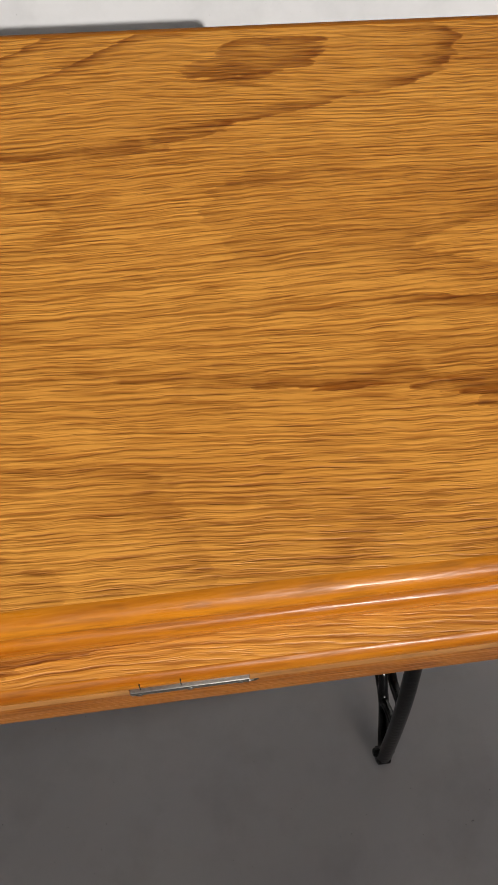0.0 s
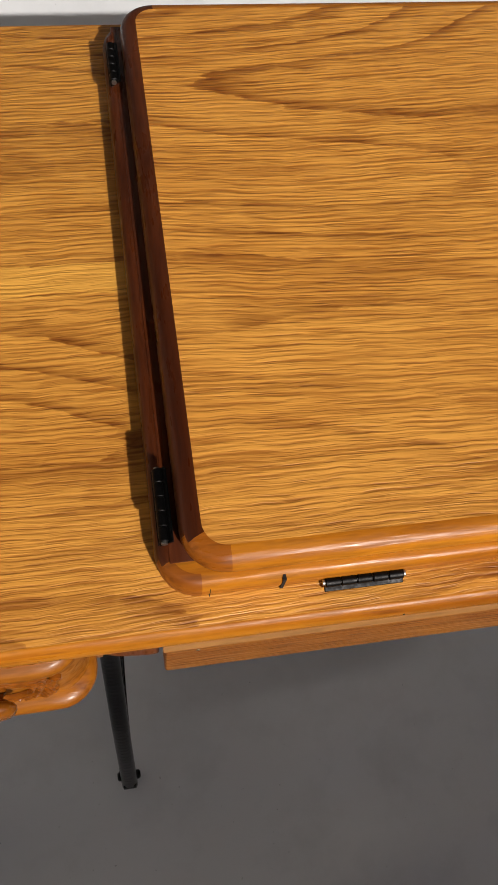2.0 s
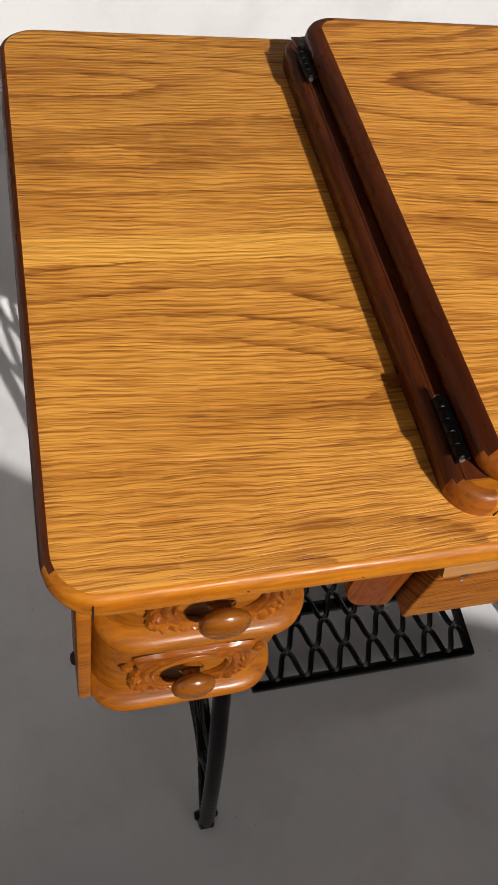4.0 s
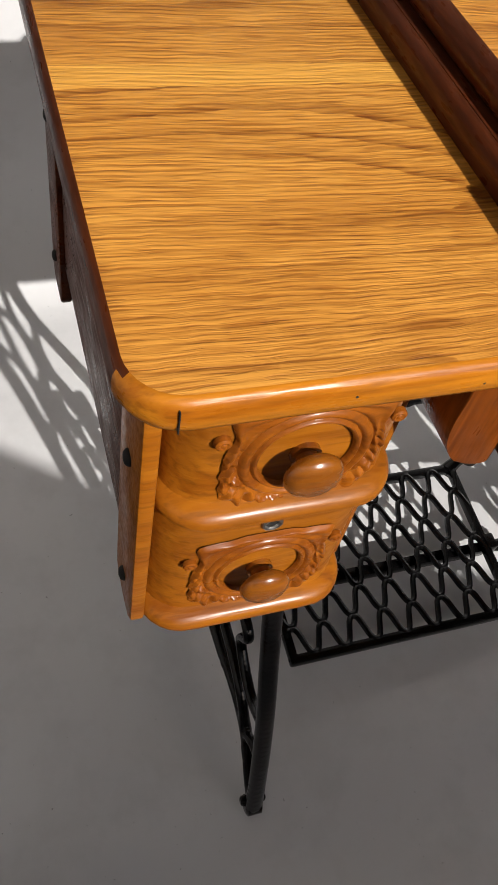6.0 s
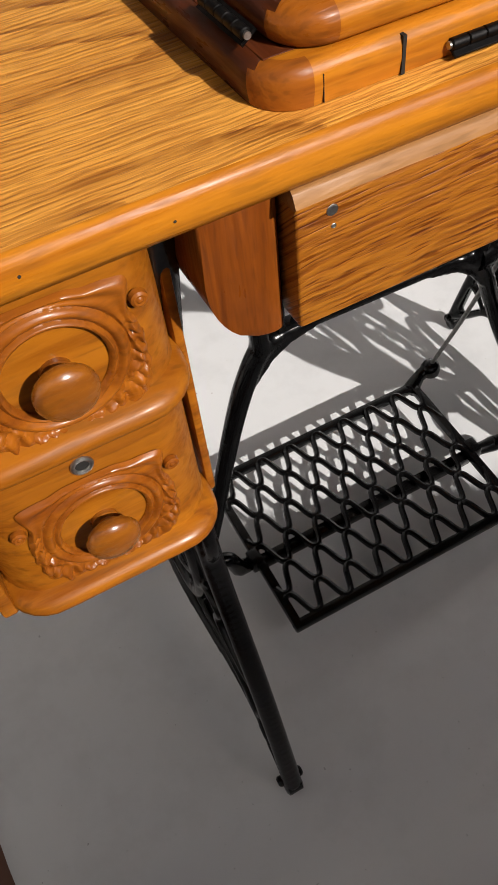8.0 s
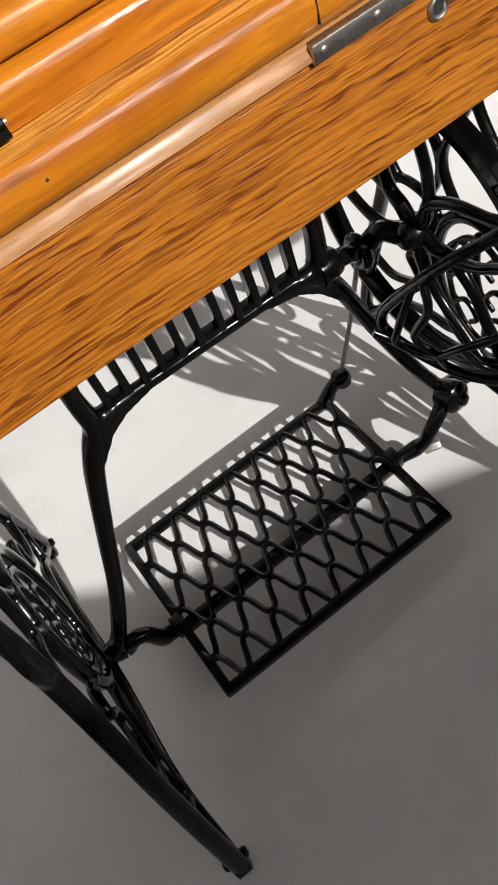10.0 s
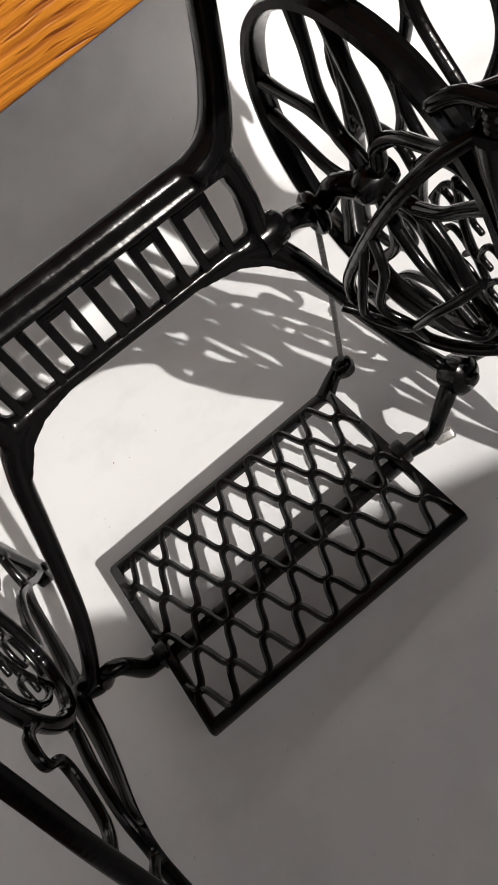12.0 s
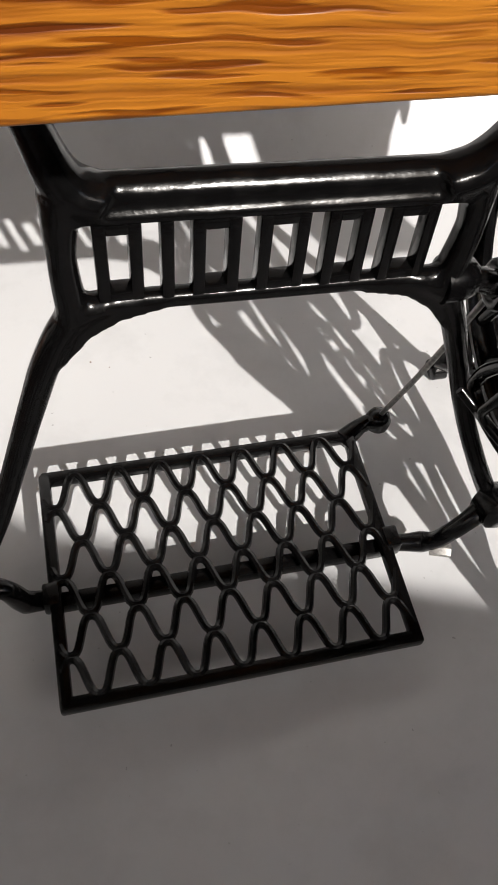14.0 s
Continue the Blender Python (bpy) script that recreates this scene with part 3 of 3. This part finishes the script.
def side_frame(xc, name):
    """One side: splayed legs, an arched foot brace, an oval medallion and an open net above."""
    bm = bmesh.new()

    def yz(points):
        return [(xc, y, z) for y, z in points]

    def both(points, radius, per=8, flat=0.75):
        for s in (1, -1):
            tube(bm, smooth_line([(xc, MID + s * (y - MID), z) for y, z in points], per), radius, False, 10, (1, 0, 0), flat)

    both([(-0.022, 0.016), (-0.010, 0.062), (0.008, 0.125), (0.033, 0.200), (0.062, 0.272), (0.088, 0.344), (0.101, 0.420), (0.096, 0.520), (0.068, 0.650), (0.045, 0.740)], (0.0112, 0.0108, 0.0108, 0.0108, 0.0108, 0.0115, 0.0130), 8, 0.8)
    both([(-0.018, 0.024), (0.014, 0.052), (0.046, 0.082), (0.085, 0.090), (0.135, 0.082), (0.180, 0.079), (MID, 0.084)], (0.010, 0.0085, 0.0080, 0.0080, 0.010, 0.012))
    both([(0.046, 0.082), (0.082, 0.112), (0.128, 0.126), (0.168, 0.128), (0.192, 0.142)], 0.0072)
    both([(0.004, 0.112), (0.024, 0.104), (0.046, 0.082)], 0.0066)
    both([(0.022, 0.172), (0.066, 0.154), (0.118, 0.180), (0.105, 0.215), (0.130, 0.225), (0.152, 0.200)], 0.0070)
    both([(0.072, 0.300), (0.108, 0.330), (0.150, 0.325), (0.165, 0.300)], 0.0070)
    for i in range(6):
        pts = []
        for k in range(19):
            z = 0.325 + 0.414 * k / 18
            sway = 0.0225 * math.cos(math.tau * (z - 0.486) / 0.21) * (-1 if i % 2 else 1)
            pts.append((xc, MID + (i - 2.5) * 0.0485 + sway, z))
        tube(bm, smooth_line(pts, 3), 0.0066, False, 10, (1, 0, 0), 0.8)
    tube(bm, [Vector((xc, 0.035, 0.738)), Vector((xc, 2 * MID - 0.035, 0.738))], 0.0075)
    oval = [(xc, MID + 0.072 * math.cos(a), 0.225 + 0.108 * math.sin(a)) for a in [k * math.tau / 20 for k in range(20)]]
    tube(bm, smooth_line(oval, 3, True), 0.0088, True)
    inner = [(xc, MID + 0.050 * math.cos(a), 0.225 + 0.080 * math.sin(a)) for a in [k * math.tau / 20 for k in range(20)]]
    tube(bm, smooth_line(inner, 3, True), 0.0045, True, 8)
    for s in (1, -1):
        for z in (0.270, 0.225, 0.180):
            tube(bm, smooth_line([(xc, MID + s * 0.048, z), (xc, MID + s * 0.026, z + 0.020), (xc, MID + s * 0.008, z), (xc, MID + s * 0.020, z - 0.014)], 5), 0.0042, False, 8)
    tube(bm, smooth_line([(xc, MID, 0.315), (xc, MID + 0.006, 0.25), (xc, MID - 0.006, 0.19), (xc, MID, 0.135)], 6), 0.0052, False, 8)
    ob = cast(part(name, bm, IRON, stand, "openwork iron side with splayed legs"))
    for s in (1, -1):
        y = MID + s * (-0.018 - MID)
        bm = bmesh.new()
        lathe(bm, (xc - 0.010, y, 0.0135), (1, 0, 0), [(0, 0.009), (0.002, 0.0125), (0.018, 0.0125), (0.020, 0.009)], 16)
        lathe(bm, (xc - 0.015, y + 0.004, 0.022), (1, 0, 0), [(0, 0.004), (0.002, 0.006), (0.028, 0.006), (0.030, 0.004)], 10)
        part("castor", bm, IRON, ob, "small black iron castor")
    return ob


side_frame(0.172, "side_frame")
side_frame(0.752, "side_frame")


def cross_brace():
    """The brace between the sides: four curved limbs and a pierced name panel of plain bars."""
    y = 0.272
    bm = bmesh.new()

    def limb(points, radius, flat=0.8):
        tube(bm, smooth_line([(x, y + dy, z) for x, dy, z in points], 8), radius, False, 12, (0, 1, 0), flat)

    limb([(0.345, 0, 0.455), (0.325, 0, 0.468), (0.312, 0, 0.505), (0.294, 0, 0.570), (0.264, 0, 0.660), (0.236, 0, 0.738)], (0.018, 0.018, 0.014, 0.0125, 0.012, 0.012))
    limb([(0.560, 0, 0.448), (0.590, 0, 0.460), (0.612, 0, 0.500), (0.636, 0, 0.570), (0.668, 0, 0.660), (0.700, 0, 0.738)], (0.018, 0.018, 0.014, 0.0125, 0.012, 0.012))
    limb([(0.345, 0, 0.375), (0.318, 0, 0.362), (0.298, 0, 0.325), (0.280, 0, 0.275), (0.258, -0.006, 0.215), (0.232, -0.018, 0.150), (0.200, -0.036, 0.098), (0.176, -0.040, 0.088)], (0.010, 0.013, 0.0135, 0.0125, 0.0115, 0.0115, 0.012))
    limb([(0.560, 0, 0.368), (0.588, 0, 0.352), (0.606, 0, 0.318), (0.624, 0, 0.270), (0.646, -0.010, 0.205), (0.668, -0.028, 0.150), (0.688, -0.040, 0.108)], (0.010, 0.013, 0.0130, 0.0115, 0.0110, 0.0115, 0.012))
    # uprights at the panel's ends, top and bottom rails
    limb([(0.322, 0, 0.462), (0.318, 0, 0.415), (0.320, 0, 0.364)], (0.017, 0.012, 0.014))
    limb([(0.586, 0, 0.456), (0.592, 0, 0.410), (0.586, 0, 0.354)], (0.017, 0.012, 0.014))
    limb([(0.325, 0.003, 0.4560), (0.45, 0.003, 0.4520), (0.585, 0.003, 0.4480)], 0.0125, 1.15)
    limb([(0.325, -0.0085, 0.4480), (0.45, -0.0085, 0.4440), (0.585, -0.0085, 0.4400)], 0.0050, 1.0)
    limb([(0.325, 0, 0.3740), (0.45, 0, 0.3705), (0.585, 0, 0.3665)], 0.0078, 1.0)
    for pts in ([(0.312, 0.380), (0.350, 0.376), (0.384, 0.369), (0.352, 0.361), (0.330, 0.348), (0.312, 0.326), (0.300, 0.316), (0.297, 0.330)],
                [(0.596, 0.372), (0.556, 0.368), (0.520, 0.363), (0.556, 0.354), (0.578, 0.338), (0.595, 0.316), (0.608, 0.304), (0.611, 0.320)]):
        web = extruded(pts, "y", y - 0.008, y + 0.008)
        me = bpy.data.meshes.new("web")
        web.to_mesh(me)
        web.free()
        bm.from_mesh(me)
        bpy.data.meshes.remove(me)
    ob = cast(part("cross_brace", bm, IRON, stand, "heavy curved iron cross brace"), 0.0024, 6)
    # six plain openwork blocks where the maker's lettering stands
    spots = ((0.3375, 0.030, 2), (0.3790, 0.008, 0), (0.3990, 0.031, 1), (0.4420, 0.033, 2), (0.4870, 0.030, 3), (0.5290, 0.034, 2))
    for x, w, kind in spots:
        z0, z1, b = 0.3785 - 0.03 * (x - 0.33), 0.4405 - 0.03 * (x - 0.33), 0.0085
        bars = [(x, x + b, z0, z1)]
        if kind:
            bars.append((x + w - b, x + w, z0, z1))
        if kind:
            bars += [(x + b - 0.001, x + w - b + 0.001, z1 - b, z1 - 0.0005), (x + b - 0.001, x + w - b + 0.001, z0 + 0.0005, z0 + b)]
        bm = bmesh.new()
        for x0, x1, za, zb in bars:
            piece = slab(x0, x1, y - 0.0075, y + 0.0065, za, zb, 0.0018, 2)
            me = bpy.data.meshes.new("tmp")
            piece.to_mesh(me)
            piece.free()
            bm.from_mesh(me)
            bpy.data.meshes.remove(me)
        part("panel_bar", bm, IRON, ob)
    for x, s in ((0.598, 1),):
        part("boss", turned((x - 0.014, y, 0.360), (1, 0, 0), [(0, 0.018), (0.012, 0.018), (0.024, 0.015), (0.028, 0.010)], 18), IRON, ob)
    part("foot_boss", turned((0.690, y - 0.055, 0.106), (0.25, -1, 0.1), [(-0.014, 0.018), (0, 0.021), (0.010, 0.021), (0.015, 0.016), (0.017, 0.009), (0.022, 0.007), (0.023, 0.002)], 20), IRON, ob)
    part("tie", rod([(0.690, y - 0.040, 0.106), (0.725, 0.230, 0.100), (0.752, MID, 0.096)], 0.011), IRON, ob)


cross_brace()


def pedal():
    x0, x1, y0, y1 = 0.260, 0.599, 0.121, 0.366

    def lean(y):
        return 0.044 + 0.014 * (y - y0) / (y1 - y0)

    z = 0.052
    bits = [slab(x0, x1, y0, y0 + 0.013, -0.012, 0.001, 0.003), slab(x0 + 0.002, x1 - 0.002, y1 - 0.013, y1, -0.012, 0.0006, 0.003), slab(x0, x0 + 0.012, y0 + 0.003, y1 - 0.003, -0.0115, 0.0013, 0.003),
            slab(x1 - 0.012, x1, y0 + 0.003, y1 - 0.003, -0.0115, 0.0013, 0.003), slab(x0 + 0.004, x1 - 0.004, 0.222, 0.238, -0.026, -0.010, 0.003)]
    plate = None
    for piece in bits:
        for vert in piece.verts:
            vert.co.z += lean(vert.co.y)
        rail = part("pedal" if plate is None else "rail", piece, IRON, plate or stand, "" if plate else "black iron foot pedal with scale lattice")
        plate = plate or rail
    # rows of waves, each crest on the trough behind it, as in a net of scales
    rows, wave = 6, 0.0437
    deep = (y1 - y0 - 0.016) / rows
    steps = 140
    for k in range(rows):
        pts = []
        for j in range(steps + 1):
            x = x0 + 0.005 + (x1 - x0 - 0.010) * j / steps
            c = math.cos(math.tau * (x - x0 - 0.036) / wave + math.pi * k)
            c = 0.25 * c + 0.75 * (1.5 * c - 0.5 * c ** 3)
            y = y1 - 0.007 - deep * (k + 0.5) + deep * 0.46 * c
            pts.append(Vector((x, y, lean(y) - 0.002)))
        part("lattice_bar", tube(bmesh.new(), pts, 0.0048, False, 8, (0, 0, 1), 0.85), IRON, plate)
    arm = rod([(x1 - 0.012, y1 - 0.008, z - 0.003), (x1 + 0.012, y1 + 0.004, z + 0.002), (0.630, y1 + 0.006, z + 0.010)], (0.012, 0.009, 0.009))
    lathe(arm, (0.631, y1 + 0.005, z - 0.004), (0, 0, 1), [(0, 0.009), (0.004, 0.0135), (0.014, 0.0145), (0.021, 0.0115), (0.024, 0.006)], 18)
    part("pitman_arm", arm, IRON, plate)
    for x in (x0, x1):
        part("pivot_lug", slab(x - 0.006, x + 0.010, 0.219, 0.243, z - 0.020, z + 0.002, 0.003), IRON, plate)
    left = rod([(0.176, 0.232, 0.088), (0.200, 0.230, 0.078), (0.214, 0.226, 0.092), (0.228, 0.224, 0.086), (0.238, 0.228, 0.052), (0.250, 0.232, 0.040), (0.266, 0.233, 0.036)], (0.012, 0.010, 0.0095, 0.0095, 0.011, 0.010, 0.008))
    part("pivot_link", left, IRON, stand, "crooked iron pedal link")
    right = rod([(0.688, 0.222, 0.102), (0.668, 0.214, 0.094), (0.650, 0.212, 0.076), (0.641, 0.216, 0.056), (0.632, 0.224, 0.042), (0.598, 0.231, 0.038)], (0.012, 0.010, 0.009, 0.009, 0.011, 0.008))
    link = part("pivot_link", right, IRON, stand, "crooked iron pedal link")
    part("bolt", turned((0.638, 0.214, 0.044), (0.85, -0.45, 0.25), [(0, 0.0072), (0.020, 0.0072), (0.0215, 0.006)], 6), STEEL, link, "bright hexagonal bolt head")


pedal()


def flywheel():
    xc, yc, zc, r = 0.692, 0.248, 0.350, 0.162
    bm = bmesh.new()
    n = 72
    prof = [(-0.012, -0.004), (-0.011, 0.003), (-0.005, 0.005), (0.0, 0.001), (0.005, 0.005), (0.011, 0.003), (0.012, -0.004), (0.008, -0.007), (-0.008, -0.007)]
    rings = [[bm.verts.new((xc + u, yc + (r + v) * math.cos(k * math.tau / n), zc + (r + v) * math.sin(k * math.tau / n))) for u, v in prof] for k in range(n)]
    for k in range(n):
        a, b = rings[k], rings[(k + 1) % n]
        for i in range(len(prof)):
            j = (i + 1) % len(prof)
            bm.faces.new((a[i], a[j], b[j], b[i]))
    wheel = part("flywheel", bm, IRON, stand, "black spoked iron flywheel")
    bm = bmesh.new()
    lathe(bm, (xc - 0.022, yc, zc), (1, 0, 0), [(0, 0.008), (0.003, 0.012), (0.012, 0.017), (0.030, 0.017), (0.040, 0.012)], 22)
    part("hub", bm, IRON, wheel)
    for k in range(5):
        a = 0.81 + math.tau * k / 5

        def at(rad, da):
            return (xc, yc + rad * math.cos(a + da), zc + rad * math.sin(a + da))

        part("spoke", rod([at(0.012, 0), at(0.030, 0.06), at(0.052, 0.0), at(0.085, 0.24), at(0.120, 0.46), at(0.159, 0.56)], (0.0085, 0.0080, 0.0075, 0.0060, 0.0060, 0.0075), 7), IRON, wheel)
        part("spoke_fork", rod([at(0.048, 0.02), at(0.085, -0.20), at(0.120, -0.36), at(0.159, -0.44)], (0.0070, 0.0060, 0.0060, 0.0075), 7), IRON, wheel)
    crank = rod([(0.598, 0.272, 0.358), (0.622, 0.276, 0.352), (0.640, 0.284, 0.338), (0.658, 0.286, 0.336), (0.668, 0.274, 0.352), (0.680, 0.256, 0.350)], (0.010, 0.010, 0.011, 0.011, 0.011, 0.012))
    part("crank", crank, IRON, stand, "bent iron crank axle")
    eye = rod([(0.645, 0.286 + 0.014 * math.cos(a), 0.334 + 0.016 * math.sin(a)) for a in [k * math.tau / 12 for k in range(12)]], 0.0065, 3, True)
    pit = part("pitman_rod", rod([(0.645, 0.290, 0.322), (0.639, 0.330, 0.190), (0.632, 0.375, 0.058)], 0.0030, 4), ROD, stand, "thin grey steel connecting rod")
    part("rod_eye", eye, IRON, pit)


flywheel()


def dress_guard():
    """The bowed cage before the wheel, hung on a broad post with an eye on top."""
    over = smooth_line([(0.631, 0.248, 0.262), (0.632, 0.232, 0.300), (0.640, 0.162, 0.388), (0.656, 0.108, 0.445), (0.682, 0.082, 0.462)], 10)
    under = smooth_line([(0.631, 0.248, 0.262), (0.634, 0.225, 0.250), (0.645, 0.190, 0.238), (0.660, 0.152, 0.230), (0.678, 0.116, 0.235), (0.690, 0.098, 0.252)], 8)
    bm = bmesh.new()
    tube(bm, over, 0.0064)
    tube(bm, under, 0.0064)
    guard = cast(part("dress_guard", bm, IRON, stand, "bowed openwork iron guard before the wheel"), 0.0022, 3)

    def p(s, t):
        a, b = under[min(int(s * (len(under) - 1)), len(under) - 1)], over[min(int(s * (len(over) - 1)), len(over) - 1)]
        return a.lerp(b, t) + Vector((-0.016 * math.sin(math.pi * t), 0, 0))

    part("guard_bar", rod([p(0.10, 0.55), p(0.20, 0.12), p(0.32, 0.22), p(0.42, 0.14), p(0.52, 0.20), p(0.66, 0.34), p(0.80, 0.40), p(0.95, 0.42)], 0.0046, 6), IRON, guard)
    part("guard_bar", rod([p(0.45, 0.98), p(0.50, 0.70), p(0.44, 0.45), p(0.52, 0.22), p(0.50, 0.02)], 0.0046, 6), IRON, guard)
    part("guard_bar", rod([p(0.40, 0.98), p(0.36, 0.60), p(0.30, 0.35), p(0.34, 0.14), p(0.30, 0.02)], 0.0044, 6), IRON, guard)
    part("guard_bar", rod([p(0.66, 0.34), p(0.70, 0.18), p(0.80, 0.12), p(0.92, 0.16)], 0.0044, 6), IRON, guard)
    post = rod([(0.690, 0.066, 0.468), (0.690, 0.070, 0.440), (0.691, 0.074, 0.400), (0.692, 0.078, 0.350), (0.694, 0.086, 0.295), (0.694, 0.100, 0.246), (0.704, 0.122, 0.222)], (0.022, 0.019, 0.0145, 0.0140, 0.0150, 0.0140, 0.008), 8, False, 14, (1, 0, 0), 0.8)
    part("guard_post", post, IRON, guard, "broad flared iron post")
    part("guard_collar", turned((0.690, 0.066, 0.466), (0.05, -0.05, 1), [(0, 0.012), (0.003, 0.0135), (0.005, 0.012), (0.008, 0.0135), (0.010, 0.012), (0.013, 0.0135), (0.016, 0.012)], 18), IRON, guard)
    part("guard_eye", rod([(0.690, 0.062, 0.484), (0.684, 0.092, 0.486), (0.678, 0.116, 0.476), (0.690, 0.118, 0.470), (0.698, 0.092, 0.478), (0.704, 0.070, 0.486)], 0.0056, 6, True), IRON, guard)
    part("guard_arm", rod([(0.692, 0.072, 0.420), (0.716, 0.082, 0.425), (0.752, 0.108, 0.420)], 0.009), IRON, guard)
    part("guard_arm", rod([(0.700, 0.120, 0.224), (0.722, 0.118, 0.220), (0.752, 0.086, 0.230)], 0.008), IRON, guard)


dress_guard()


# ---- crumbs on the paper ----
def crumb(x, y, size, seed):
    bm = bmesh.new()
    bmesh.ops.create_icosphere(bm, subdivisions=1, radius=size)
    for v in bm.verts:
        v.co = Vector((v.co.x * (1 + 0.6 * noise.noise(v.co * 400 + Vector((seed, 0, 0)))), v.co.y, v.co.z * 0.5)) + Vector((x, y, 0.0022 + size * 0.4))
    tagged(part("crumb", bm, TILE), "tiny brown crumb lying on the white paper", "crumb", "crumbs on the paper")


for n_, (x, y, size) in enumerate(((0.386, 0.006, 0.0015), (0.379, 0.011, 0.0011), (0.276, 0.030, 0.0010), (0.330, 0.560, 0.0012), (0.352, 0.548, 0.0009))):
    crumb(x, y, size, n_)
